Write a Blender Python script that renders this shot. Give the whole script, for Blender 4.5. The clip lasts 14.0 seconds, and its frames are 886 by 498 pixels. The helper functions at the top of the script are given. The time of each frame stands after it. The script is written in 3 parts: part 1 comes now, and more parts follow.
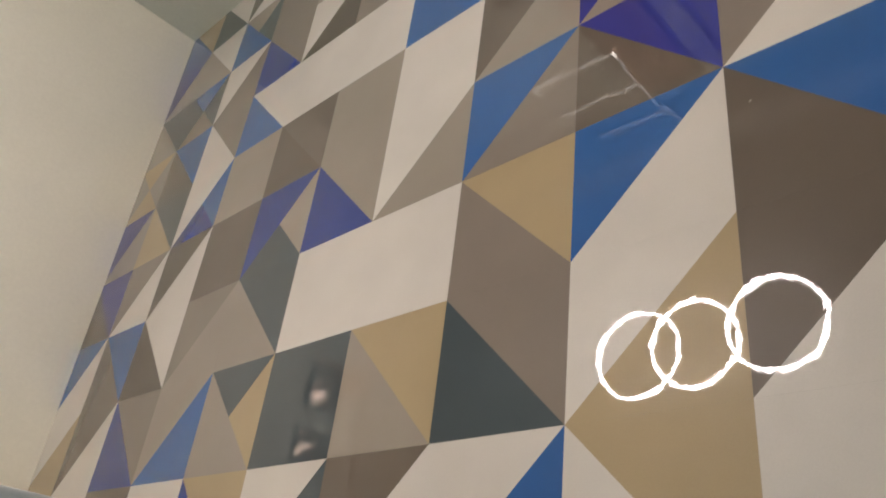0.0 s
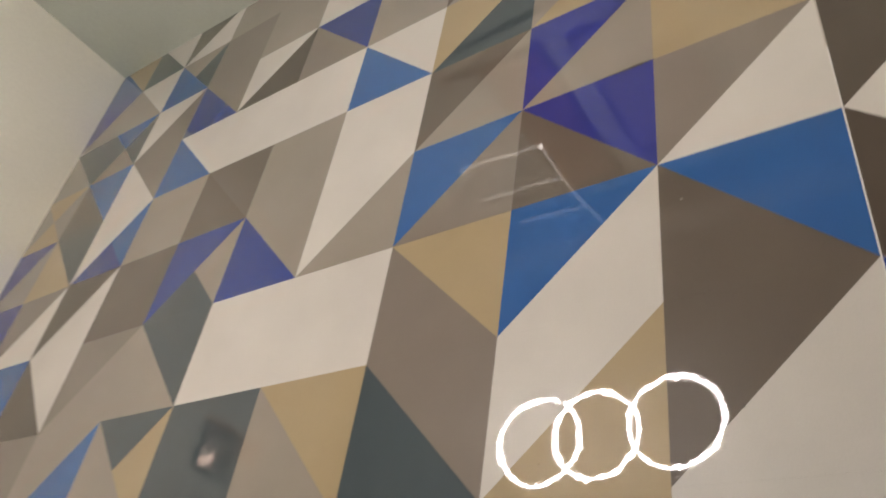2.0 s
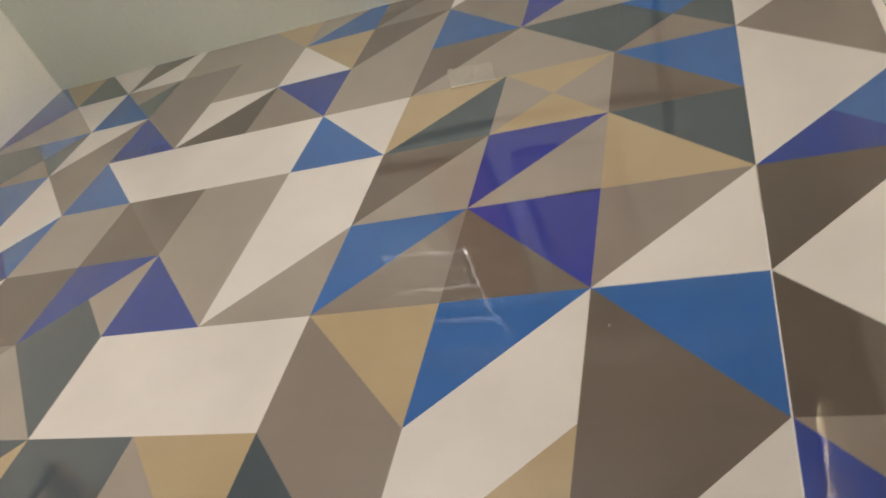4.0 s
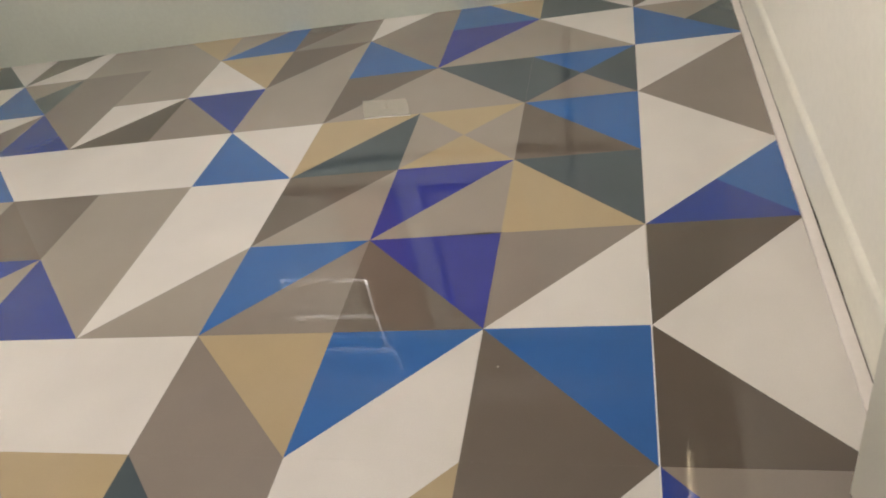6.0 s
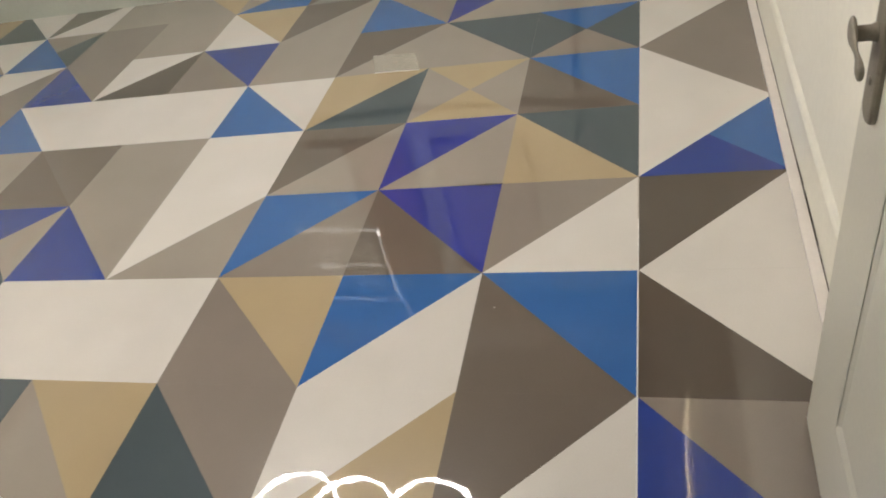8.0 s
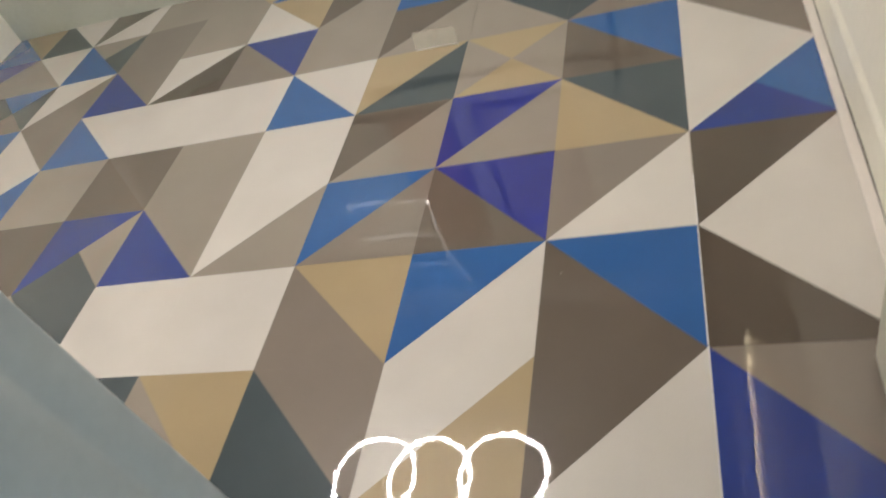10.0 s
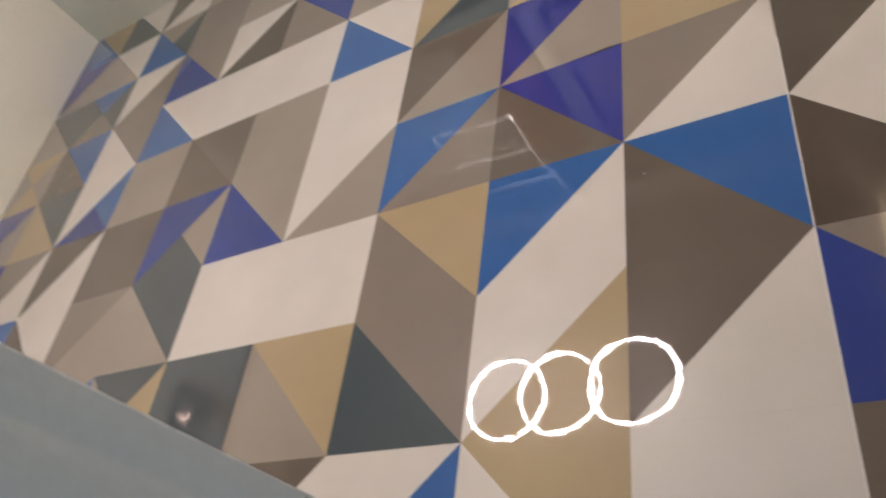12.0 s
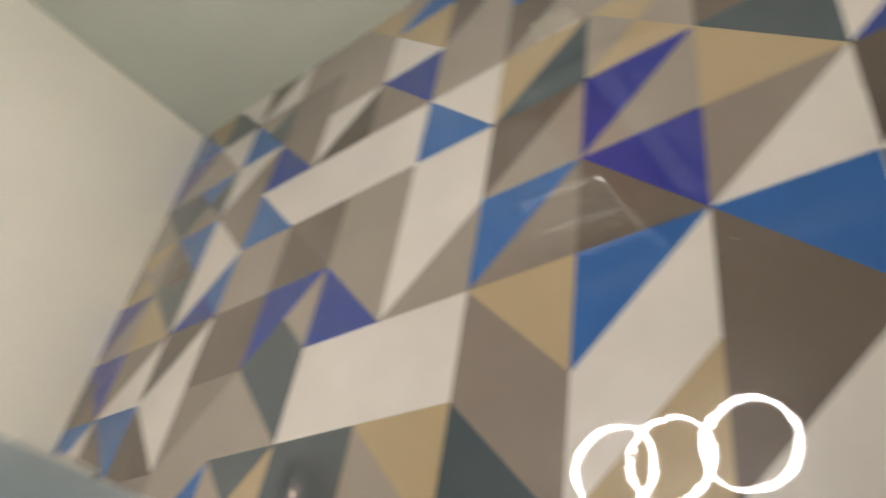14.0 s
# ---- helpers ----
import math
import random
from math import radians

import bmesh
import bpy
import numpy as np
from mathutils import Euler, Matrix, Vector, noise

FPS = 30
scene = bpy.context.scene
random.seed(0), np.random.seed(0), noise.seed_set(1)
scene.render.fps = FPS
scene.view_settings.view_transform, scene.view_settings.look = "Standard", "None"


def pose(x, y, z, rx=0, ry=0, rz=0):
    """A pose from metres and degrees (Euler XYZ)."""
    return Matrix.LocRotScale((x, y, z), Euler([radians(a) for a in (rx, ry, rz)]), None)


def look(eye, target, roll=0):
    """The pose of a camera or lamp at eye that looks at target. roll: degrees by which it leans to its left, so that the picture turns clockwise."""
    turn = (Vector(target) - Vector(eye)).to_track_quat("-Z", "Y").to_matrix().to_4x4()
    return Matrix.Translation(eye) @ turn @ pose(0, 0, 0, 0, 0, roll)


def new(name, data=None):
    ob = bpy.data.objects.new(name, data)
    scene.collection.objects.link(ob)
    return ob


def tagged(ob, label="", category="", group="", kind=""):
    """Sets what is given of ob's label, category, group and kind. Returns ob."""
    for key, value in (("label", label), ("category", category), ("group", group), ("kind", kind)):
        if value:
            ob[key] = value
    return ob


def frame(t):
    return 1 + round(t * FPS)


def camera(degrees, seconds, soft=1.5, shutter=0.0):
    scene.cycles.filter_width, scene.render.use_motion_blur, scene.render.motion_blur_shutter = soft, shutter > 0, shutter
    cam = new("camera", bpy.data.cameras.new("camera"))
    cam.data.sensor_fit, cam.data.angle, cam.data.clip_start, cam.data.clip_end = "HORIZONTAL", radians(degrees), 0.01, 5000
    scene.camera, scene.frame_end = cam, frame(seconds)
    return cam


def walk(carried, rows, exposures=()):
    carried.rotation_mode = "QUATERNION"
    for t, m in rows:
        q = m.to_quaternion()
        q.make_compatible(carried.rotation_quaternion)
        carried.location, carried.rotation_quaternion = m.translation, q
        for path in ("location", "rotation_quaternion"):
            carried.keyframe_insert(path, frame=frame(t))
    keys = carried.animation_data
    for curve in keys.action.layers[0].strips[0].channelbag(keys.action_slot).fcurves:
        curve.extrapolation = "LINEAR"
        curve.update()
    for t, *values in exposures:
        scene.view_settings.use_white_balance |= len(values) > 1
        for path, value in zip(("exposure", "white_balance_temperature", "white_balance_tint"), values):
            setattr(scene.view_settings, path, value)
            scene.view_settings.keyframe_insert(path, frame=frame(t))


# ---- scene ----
cam = camera(61.43, 14.0, soft=1.85, shutter=1.0)
PATH = [
    (0, (0.1388, -1.5702, 1.5635), (-1.1403, -0.5866, 0.3818), -57.89),
    (0.5, (0.1393, -1.5778, 1.5749), (-1.1042, -0.5458, 0.3964), -55.82),
    (1, (0.1392, -1.5792, 1.5747), (-1.0695, -0.5025, 0.4000), -53.71),
    (1.5, (0.1251, -1.5861, 1.5786), (-1.0221, -0.4645, 0.3845), -50.60),
    (2, (0.0655, -1.5939, 1.5787), (-0.9726, -0.4109, 0.3446), -44.96),
    (2.5, (-0.0013, -1.5991, 1.5758), (-0.9546, -0.3468, 0.3417), -39.19),
    (3, (-0.0265, -1.6143, 1.5632), (-0.9042, -0.2921, 0.3459), -33.55),
    (5.3, (-0.0106, -1.5880, 1.5770), (-0.6427, -0.1055, 0.3927), -17.88),
    (5.5, (-0.0063, -1.5934, 1.5888), (-0.6018, -0.1013, 0.3975), -16.83),
    (6, (-0.0090, -1.6128, 1.5850), (-0.5294, -0.0930, 0.3937), -14.61),
    (6.5, (0.0119, -1.6434, 1.5744), (-0.4986, -0.1144, 0.3905), -13.70),
    (7, (0.0540, -1.6847, 1.5907), (-0.4648, -0.1694, 0.3929), -12.95),
    (7.5, (0.0788, -1.7142, 1.6208), (-0.4627, -0.2470, 0.3741), -14.25),
    (10, (0.0342, -1.8007, 1.8085), (-0.6399, -0.4680, 0.4783), -24.56),
    (10.5, (0.0548, -1.7849, 1.7900), (-0.6816, -0.5384, 0.4102), -29.78),
    (11, (0.0722, -1.7514, 1.7285), (-0.7015, -0.5794, 0.3044), -34.52),
    (11.5, (0.0832, -1.7444, 1.7346), (-0.7733, -0.6041, 0.3324), -39.20),
    (12, (0.1180, -1.7227, 1.7416), (-0.8610, -0.5988, 0.4080), -44.27),
    (12.5, (0.1604, -1.6904, 1.7404), (-0.8992, -0.5604, 0.4754), -47.88),
    (13, (0.1882, -1.6806, 1.7710), (-0.8724, -0.4846, 0.5692), -49.09),
    (13.5, (0.1914, -1.6687, 1.7664), (-0.8922, -0.4511, 0.6074), -49.51),
    (13.7, (0.1873, -1.6751, 1.7694), (-0.9192, -0.4576, 0.633), -49.35),
    (13.9, (0.1827, -1.6824, 1.7729), (-0.9499, -0.4651, 0.6622), -49.16),
    (13.9667, (0.1821, -1.6833, 1.7733), (-0.9538, -0.4661, 0.6658), -49.14),
    (14, (0.1798, -1.6870, 1.7750), (-0.9692, -0.4698, 0.6804), -49.05),
]
EXPOSURES = [(0, -0.39, 6600, 14), (3, -0.18, 6550, 13), (5.3, -0.12, 6500, 13), (7.5, -0.04, 6400, 10), (10, -0.09, 6420, 11), (10.5, -0.10, 6480, 15), (11, -0.16, 6520, 17), (12, -0.24, 6570, 20), (12.5, -0.27, 6520, 19), (13.5, -0.23, 6450, 11), (14, -0.18, 6480, 11)]
walk(cam, [(t, look(eye, target, roll)) for t, eye, target, roll in PATH], EXPOSURES)


# ---- light and world ----
world = bpy.data.worlds.new("world")
scene.world = world
world.use_nodes = True
sky = world.node_tree.nodes.new("ShaderNodeTexSky")
sky.sky_type, sky.sun_disc, sky.sun_elevation, sky.sun_rotation = "NISHITA", False, radians(35), radians(140)
world.node_tree.links.new(sky.outputs[0], world.node_tree.nodes["Background"].inputs[0])
world.node_tree.nodes["Background"].inputs[1].default_value = 0.1

RING_GLOW = 141.0
STRIP_GLOW = 35.0
TUBE_GLOW = 2.4
HALL_WATTS = 11.5

# ---- plan ----
TILE, ROW = 0.5, 0.48625
WEST, EAST, SOUTH, TOP, CEIL = -5.02, 0.539, -1.491, 2.85, 3.15
NORTH = 2.79  # the far wall stands slightly askew: this is its middle
JAMB_W, JAMB_E, DOOR_TOP, HALL = -0.494, 0.45, 2.06, -1.69


def north_y(x):
    return 2.745 - 0.030 * (x + 0.8)


def west_x(y):
    """The west wall is slightly out of square too."""
    return -4.935 - 0.028 * y



# ---- materials ----
HAZE, COAT_IOR = 0.05, 1.61


def ramp(nodes, links, source, stops):
    r = nodes.new("ShaderNodeValToRGB")
    while len(r.color_ramp.elements) < len(stops):
        r.color_ramp.elements.new(0.5)
    for e, (at, c) in zip(r.color_ramp.elements, stops):
        e.position, e.color = at, (*c, 1) if len(c) == 3 else c
    links.new(source, r.inputs[0])
    return r


def surface(name, colour, rough=0.5, metal=0.0, vary=0.06, grain=60.0, stain=2.5, bump=0.0, bump_scale=80.0, ior=1.5, rough_vary=0.1):
    """A painted, tiled or metal surface: colour varied at a coarse and a fine scale, with fine relief."""
    m = bpy.data.materials.new(name)
    m.use_nodes = True
    nodes, links = m.node_tree.nodes, m.node_tree.links
    b = nodes["Principled BSDF"]
    place = nodes.new("ShaderNodeNewGeometry")
    coarse, fine = nodes.new("ShaderNodeTexNoise"), nodes.new("ShaderNodeTexNoise")
    for n, s, d in ((coarse, stain, 4), (fine, grain, 3)):
        n.inputs["Scale"].default_value, n.inputs["Detail"].default_value = s, d
        links.new(place.outputs["Position"], n.inputs["Vector"])
    both = nodes.new("ShaderNodeMath")
    both.operation = "MULTIPLY_ADD"
    links.new(coarse.outputs[0], both.inputs[0])
    both.inputs[1].default_value = 0.6
    part_fine = nodes.new("ShaderNodeMath")
    part_fine.operation = "MULTIPLY"
    part_fine.inputs[1].default_value = 0.4
    links.new(fine.outputs[0], part_fine.inputs[0])
    links.new(part_fine.outputs[0], both.inputs[2])
    lo = [max(0.0, c * (1 - 2.2 * vary)) for c in colour]
    hi = [min(1.0, c * (1 + 2.2 * vary)) for c in colour]
    r = ramp(nodes, links, both.outputs[0], [(0.25, lo), (0.75, hi)])
    links.new(r.outputs[0], b.inputs["Base Color"])
    rr = nodes.new("ShaderNodeMapRange")
    rr.inputs["To Min"].default_value, rr.inputs["To Max"].default_value = rough * (1 - rough_vary), rough * (1 + rough_vary)
    links.new(coarse.outputs[0], rr.inputs[0])
    links.new(rr.outputs[0], b.inputs["Roughness"])
    b.inputs["Metallic"].default_value, b.inputs["IOR"].default_value = metal, ior
    if bump:
        relief, n = nodes.new("ShaderNodeBump"), nodes.new("ShaderNodeTexNoise")
        n.inputs["Scale"].default_value, n.inputs["Detail"].default_value = bump_scale, 4
        links.new(place.outputs["Position"], n.inputs["Vector"])
        links.new(n.outputs[0], relief.inputs["Height"])
        relief.inputs["Distance"].default_value = bump
        links.new(relief.outputs[0], b.inputs["Normal"])
    return m


def glaze(name, colour):
    """Printed vinyl under a clear polished wear layer that is not quite flat: a sharp coat over a faintly hazy print."""
    m = surface(name, colour, rough=0.2, vary=0.034, grain=220, stain=3.2, ior=1.5, rough_vary=0.2)
    nodes, links = m.node_tree.nodes, m.node_tree.links
    b = nodes["Principled BSDF"]
    b.inputs["Specular IOR Level"].default_value = HAZE
    b.inputs["Coat Weight"].default_value, b.inputs["Coat Roughness"].default_value, b.inputs["Coat IOR"].default_value = 1.0, 0.006, COAT_IOR
    place = nodes.new("ShaderNodeNewGeometry")
    wave, ripple, mix = nodes.new("ShaderNodeTexNoise"), nodes.new("ShaderNodeTexNoise"), nodes.new("ShaderNodeMath")
    wave.inputs["Scale"].default_value, wave.inputs["Detail"].default_value = 6.5, 1.5
    ripple.inputs["Scale"].default_value, ripple.inputs["Detail"].default_value, ripple.inputs["Roughness"].default_value = 34.0, 3.0, 0.55
    mix.operation = "MULTIPLY_ADD"
    mix.inputs[1].default_value = 0.2
    links.new(place.outputs["Position"], wave.inputs["Vector"])
    links.new(place.outputs["Position"], ripple.inputs["Vector"])
    links.new(ripple.outputs[0], mix.inputs[0])
    links.new(wave.outputs[0], mix.inputs[2])
    relief = nodes.new("ShaderNodeBump")
    relief.inputs["Distance"].default_value, relief.inputs["Strength"].default_value = 0.00038, 1.0
    links.new(mix.outputs[0], relief.inputs["Height"])
    links.new(relief.outputs[0], b.inputs["Normal"])
    links.new(relief.outputs[0], b.inputs["Coat Normal"])
    return m


def glow(name, colour, strength):
    m = bpy.data.materials.new(name)
    m.use_nodes = True
    b = m.node_tree.nodes["Principled BSDF"]
    b.inputs["Base Color"].default_value = (0.8, 0.8, 0.8, 1)
    b.inputs["Emission Color"].default_value = (*colour, 1)
    b.inputs["Emission Strength"].default_value = strength
    return m


TINTS = {
    "W": glaze("tile_white", (0.70, 0.665, 0.615)),
    "L": glaze("tile_light_taupe", (0.335, 0.295, 0.25)),
    "M": glaze("tile_taupe", (0.25, 0.212, 0.178)),
    "K": glaze("tile_brown", (0.15, 0.122, 0.098)),
    "Q": glaze("tile_mid_brown", (0.178, 0.147, 0.12)),
    "D": glaze("tile_dark_brown", (0.1, 0.078, 0.06)),
    "T": glaze("tile_tan", (0.445, 0.35, 0.21)),
    "G": glaze("tile_grey_teal", (0.069, 0.092, 0.104)),
    "B": glaze("tile_blue", (0.033, 0.126, 0.37)),
    "N": glaze("tile_royal_blue", (0.022, 0.049, 0.268)),
    "V": glaze("tile_violet_blue", (0.031, 0.041, 0.285)),
}
GROUT = surface("grout", (0.42, 0.38, 0.32), rough=0.8, bump=0.0005, bump_scale=300)
GROUT_WHITE = surface("white_grout", (0.8, 0.79, 0.76), rough=0.6, bump=0.0004, bump_scale=300)
CREAM = surface("cream_paint", (0.92, 0.895, 0.785), rough=0.62, vary=0.025, stain=0.9, grain=40, bump=0.0004, bump_scale=90)
GREY_WALL = surface("grey_green_paint", (0.515, 0.55, 0.485), rough=0.6, vary=0.04, stain=0.8, grain=40, bump=0.0012, bump_scale=90)
# weak, indirect light on the main ceiling, put into its paint colour
CEILING_DIM = surface("dim_ceiling_paint", (0.36, 0.35, 0.33), rough=0.7, vary=0.03, stain=0.7, bump=0.0008, bump_scale=120)
# darkened too, to go with the dimness painted into the main ceiling
DROP_DIM = surface("dim_drop_paint", (0.42, 0.41, 0.385), rough=0.7, vary=0.03, stain=0.7, bump=0.0008, bump_scale=120)
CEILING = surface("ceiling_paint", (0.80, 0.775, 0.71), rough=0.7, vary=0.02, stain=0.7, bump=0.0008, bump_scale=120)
HALL_PAINT = surface("hall_paint", (0.62, 0.64, 0.64), rough=0.7, vary=0.04, bump=0.001, bump_scale=90)
DOOR_PAINT = surface("door_paint", (0.655, 0.635, 0.54), rough=0.38, vary=0.03, stain=3, grain=90, bump=0.0003, bump_scale=140)
FRAME_PAINT = surface("frame_paint", (0.535, 0.56, 0.575), rough=0.42, vary=0.03, stain=4, grain=70, bump=0.0004, bump_scale=120)
SKIRT = surface("skirting_plastic", (0.90, 0.875, 0.76), rough=0.6, vary=0.03, stain=5, bump=0.0003, bump_scale=60)
EDGING = surface("white_edging", (0.84, 0.79, 0.74), rough=0.4, vary=0.03, stain=6, bump=0.0003, bump_scale=90)
GAP = surface("dark_gap", (0.05, 0.042, 0.03), rough=0.9)
NICKEL = surface("aged_nickel", (0.27, 0.24, 0.195), rough=0.55, metal=0.45, vary=0.12, stain=30, grain=180, bump=0.0003, bump_scale=200)
STEEL = surface("scratched_steel", (0.62, 0.62, 0.62), rough=0.42, metal=1.0, vary=0.25, stain=60, grain=400, bump=0.0006, bump_scale=350)
BARE_WOOD = surface("bare_wood", (0.26, 0.185, 0.13), rough=0.7, vary=0.15, stain=40, grain=200)
HOLE = surface("dark_recess", (0.03, 0.025, 0.022), rough=0.9)
SWITCH = surface("switch_plastic", (0.90, 0.87, 0.80), rough=0.35, vary=0.02)
WHITE_METAL = surface("white_metal", (0.85, 0.84, 0.8), rough=0.25, vary=0.02)
CABLE = surface("grey_cable", (0.11, 0.11, 0.105), rough=0.5)
BOARD = surface("brown_board", (0.90, 0.47, 0.27), rough=0.5, vary=0.2, stain=6, grain=60)
DARK_FRAME = surface("dark_frame", (0.03, 0.026, 0.024), rough=0.5, vary=0.15)
PANEL_BROWN = surface("brown_panel", (0.24, 0.125, 0.08), rough=0.5, vary=0.15, stain=5, grain=50)
PANEL_GREY = surface("taupe_panel", (0.36, 0.34, 0.31), rough=0.5, vary=0.08, stain=4)
CHROME = surface("satin_metal", (0.52, 0.41, 0.33), rough=0.26, metal=0.72, vary=0.2, stain=9, grain=40)
RING_LIGHT = glow("ring_diffuser", (1.0, 0.927, 0.895), RING_GLOW)
STRIP_LIGHT = glow("strip_diffuser", (1.0, 0.86, 0.58), STRIP_GLOW)
TUBE_LIGHT = glow("tube_diffuser", (1.0, 0.95, 0.86), TUBE_GLOW)
DIM_TUBE = glow("dim_tube_diffuser", (1.0, 0.93, 0.86), 0.55 * TUBE_GLOW)
TIP_LIGHT = glow("tube_end", (1.0, 0.93, 0.86), 5.5 * TUBE_GLOW)


def clear_film(name):
    m = bpy.data.materials.new(name)
    m.use_nodes = True
    nodes, links = m.node_tree.nodes, m.node_tree.links
    out, clear, milky, mix = nodes["Material Output"], nodes.new("ShaderNodeBsdfTransparent"), nodes["Principled BSDF"], nodes.new("ShaderNodeMixShader")
    milky.inputs["Base Color"].default_value = (0.75, 0.71, 0.60, 1)
    milky.inputs["Roughness"].default_value = 0.25
    n = nodes.new("ShaderNodeTexNoise")
    n.inputs["Scale"].default_value = 14
    r = ramp(nodes, links, n.outputs[0], [(0.3, (0.24, 0.24, 0.24)), (0.7, (0.42, 0.42, 0.42))])
    links.new(r.outputs[0], mix.inputs[0])
    links.new(clear.outputs[0], mix.inputs[1])
    links.new(milky.outputs[0], mix.inputs[2])
    links.new(mix.outputs[0], out.inputs[0])
    return m


FILM = clear_film("clear_film")


# ---- builders ----
def add_box(bm, lo, hi, bevel=0.0, mat=0):
    made = bmesh.ops.create_cube(bm, size=1.0)["verts"]
    for v in made:
        v.co = Vector([(lo[k] + hi[k]) / 2 + v.co[k] * (hi[k] - lo[k]) for k in range(3)])
    faces = {f for v in made for f in v.link_faces}
    for f in faces:
        f.material_index = mat
    if bevel:
        edges = list({e for v in made for e in v.link_edges})
        done = bmesh.ops.bevel(bm, geom=edges, offset=bevel, segments=2, profile=0.6, affect="EDGES")
        for f in done["faces"]:
            f.material_index = mat


def add_tube(bm, points, radius, sides=10, caps=True):
    """A round tube along a line of points."""
    pts = [Vector(p) for p in points]
    rings, side = [], None
    for k, p in enumerate(pts):
        ahead = (pts[min(k + 1, len(pts) - 1)] - pts[max(k - 1, 0)]).normalized()
        if side is None:
            side = ahead.orthogonal().normalized()
        side = (side - ahead * side.dot(ahead)).normalized()
        up = ahead.cross(side)
        r = radius[k] if isinstance(radius, (list, tuple)) else radius
        rings.append([bm.verts.new(p + r * (math.cos(2 * math.pi * a / sides) * side + math.sin(2 * math.pi * a / sides) * up)) for a in range(sides)])
    for one, two in zip(rings, rings[1:]):
        for a in range(sides):
            bm.faces.new((one[a], one[(a + 1) % sides], two[(a + 1) % sides], two[a]))
    if caps:
        bm.faces.new(rings[0][::-1])
        bm.faces.new(rings[-1])
    for f in bm.faces:
        f.smooth = True


def add_ring(bm, centre, radius, width, height, top=None, steps=96):
    """A band bent to a circle, lying level; top: its width above, if it differs from that below."""
    top = width if top is None else top
    rows = []
    for a in range(steps):
        c, s = math.cos(2 * math.pi * a / steps), math.sin(2 * math.pi * a / steps)
        rows.append([bm.verts.new((centre[0] + r * c, centre[1] + r * s, z)) for r, z in
                     ((radius - width / 2, centre[2]), (radius + width / 2, centre[2]),
                      (radius + top / 2, centre[2] + height), (radius - top / 2, centre[2] + height))])
    for a in range(steps):
        one, two = rows[a], rows[(a + 1) % steps]
        for k in range(4):
            bm.faces.new((one[k], two[k], two[(k + 1) % 4], one[(k + 1) % 4]))


def mesh_of(name, bm, *materials):
    bmesh.ops.recalc_face_normals(bm, faces=bm.faces)
    me = bpy.data.meshes.new(name)
    bm.to_mesh(me)
    bm.free()
    for m in materials:
        me.materials.append(m)
    return me


def thing(name, bm, material, label="", category="", group="", kind=""):
    return tagged(new(name, mesh_of(name, bm, material)), label, category, group, kind)


def part(name, bm, material, parent, label=""):
    ob = new(name, mesh_of(name, bm, material))
    ob.parent = parent
    return tagged(ob, label)


def holder(name, label, category, group="", kind=""):
    ob = new(name)
    ob.empty_display_size = 0.1
    return tagged(ob, label, category, group, kind)


def box_bm(lo, hi, bevel=0.0):
    bm = bmesh.new()
    add_box(bm, lo, hi, bevel)
    return bm


# ---- walls, ceiling ----
bm = box_bm((WEST - 0.2, NORTH, -0.1), (EAST + 0.2, NORTH + 0.3, CEIL))
for v in bm.verts:
    if v.co.y < NORTH + 0.1:
        v.co.y = north_y(v.co.x)
thing("wall_north", bm, GREY_WALL, "grey-green painted plaster wall above the patterned floor", "wall", kind="structure")
bm = box_bm((WEST - 0.2, SOUTH, -0.1), (WEST, NORTH + 0.14, CEIL))
for v in bm.verts:
    if v.co.x > WEST - 0.1:
        v.co.x = west_x(v.co.y)
thing("wall_west", bm, CREAM, "cream painted plaster wall meeting the tiles", "wall", kind="structure")
thing("wall_east", box_bm((EAST, SOUTH, -0.1), (EAST + 0.2, NORTH - 0.08, CEIL)), CREAM, "cream painted wall with a skirting board", "wall", kind="structure")
bm = bmesh.new()
add_box(bm, (WEST - 0.2, HALL, -0.1), (JAMB_W - 0.03, SOUTH, CEIL))
add_box(bm, (JAMB_E + 0.03, HALL, -0.1), (EAST + 0.2, SOUTH, CEIL))
add_box(bm, (JAMB_W - 0.03, HALL, DOOR_TOP + 0.03), (JAMB_E + 0.03, SOUTH, CEIL))
thing("wall_south", bm, CREAM, "cream painted wall with the doorway", "wall", kind="structure")
# never in view: raised and greyed so that it reflects as a dim ceiling
thing("ceiling", box_bm((WEST - 0.2, HALL, CEIL), (EAST + 0.2, NORTH + 0.3, CEIL + 0.15)), CEILING_DIM, "plain painted ceiling, unseen, raised in its middle, its dimness put into the grey", "ceiling", kind="structure")

thing("ceiling_drop_east", box_bm((0.06, SOUTH, TOP), (EAST, NORTH - 0.09, CEIL)), CEILING, "white plasterboard drop along the ceiling's edge", "ceiling", kind="structure")
# unseen drop added with the raised middle; its grey keeps the reflection dim
thing("ceiling_drop_north", box_bm((WEST, 2.36, TOP), (0.059, NORTH - 0.09, CEIL)), DROP_DIM, "plasterboard drop along the ceiling's edge, unseen, its dimness put into the grey", "ceiling", kind="structure")

# hall behind the doorway
HX0, HX1, HY, HT = -1.7, 1.6, -3.9, 2.7
thing("wall_hall_west", box_bm((HX0 - 0.15, HY, -0.1), (HX0, HALL, HT)), HALL_PAINT, "pale grey painted hall wall", "wall", kind="structure")
bm = bmesh.new()
add_box(bm, (HX1, HY, -0.1), (HX1 + 0.15, HALL, 0.9))
add_box(bm, (HX1, HY, 2.1), (HX1 + 0.15, HALL, HT))
add_box(bm, (HX1, HY, 0.9), (HX1 + 0.15, -3.5, 2.1))
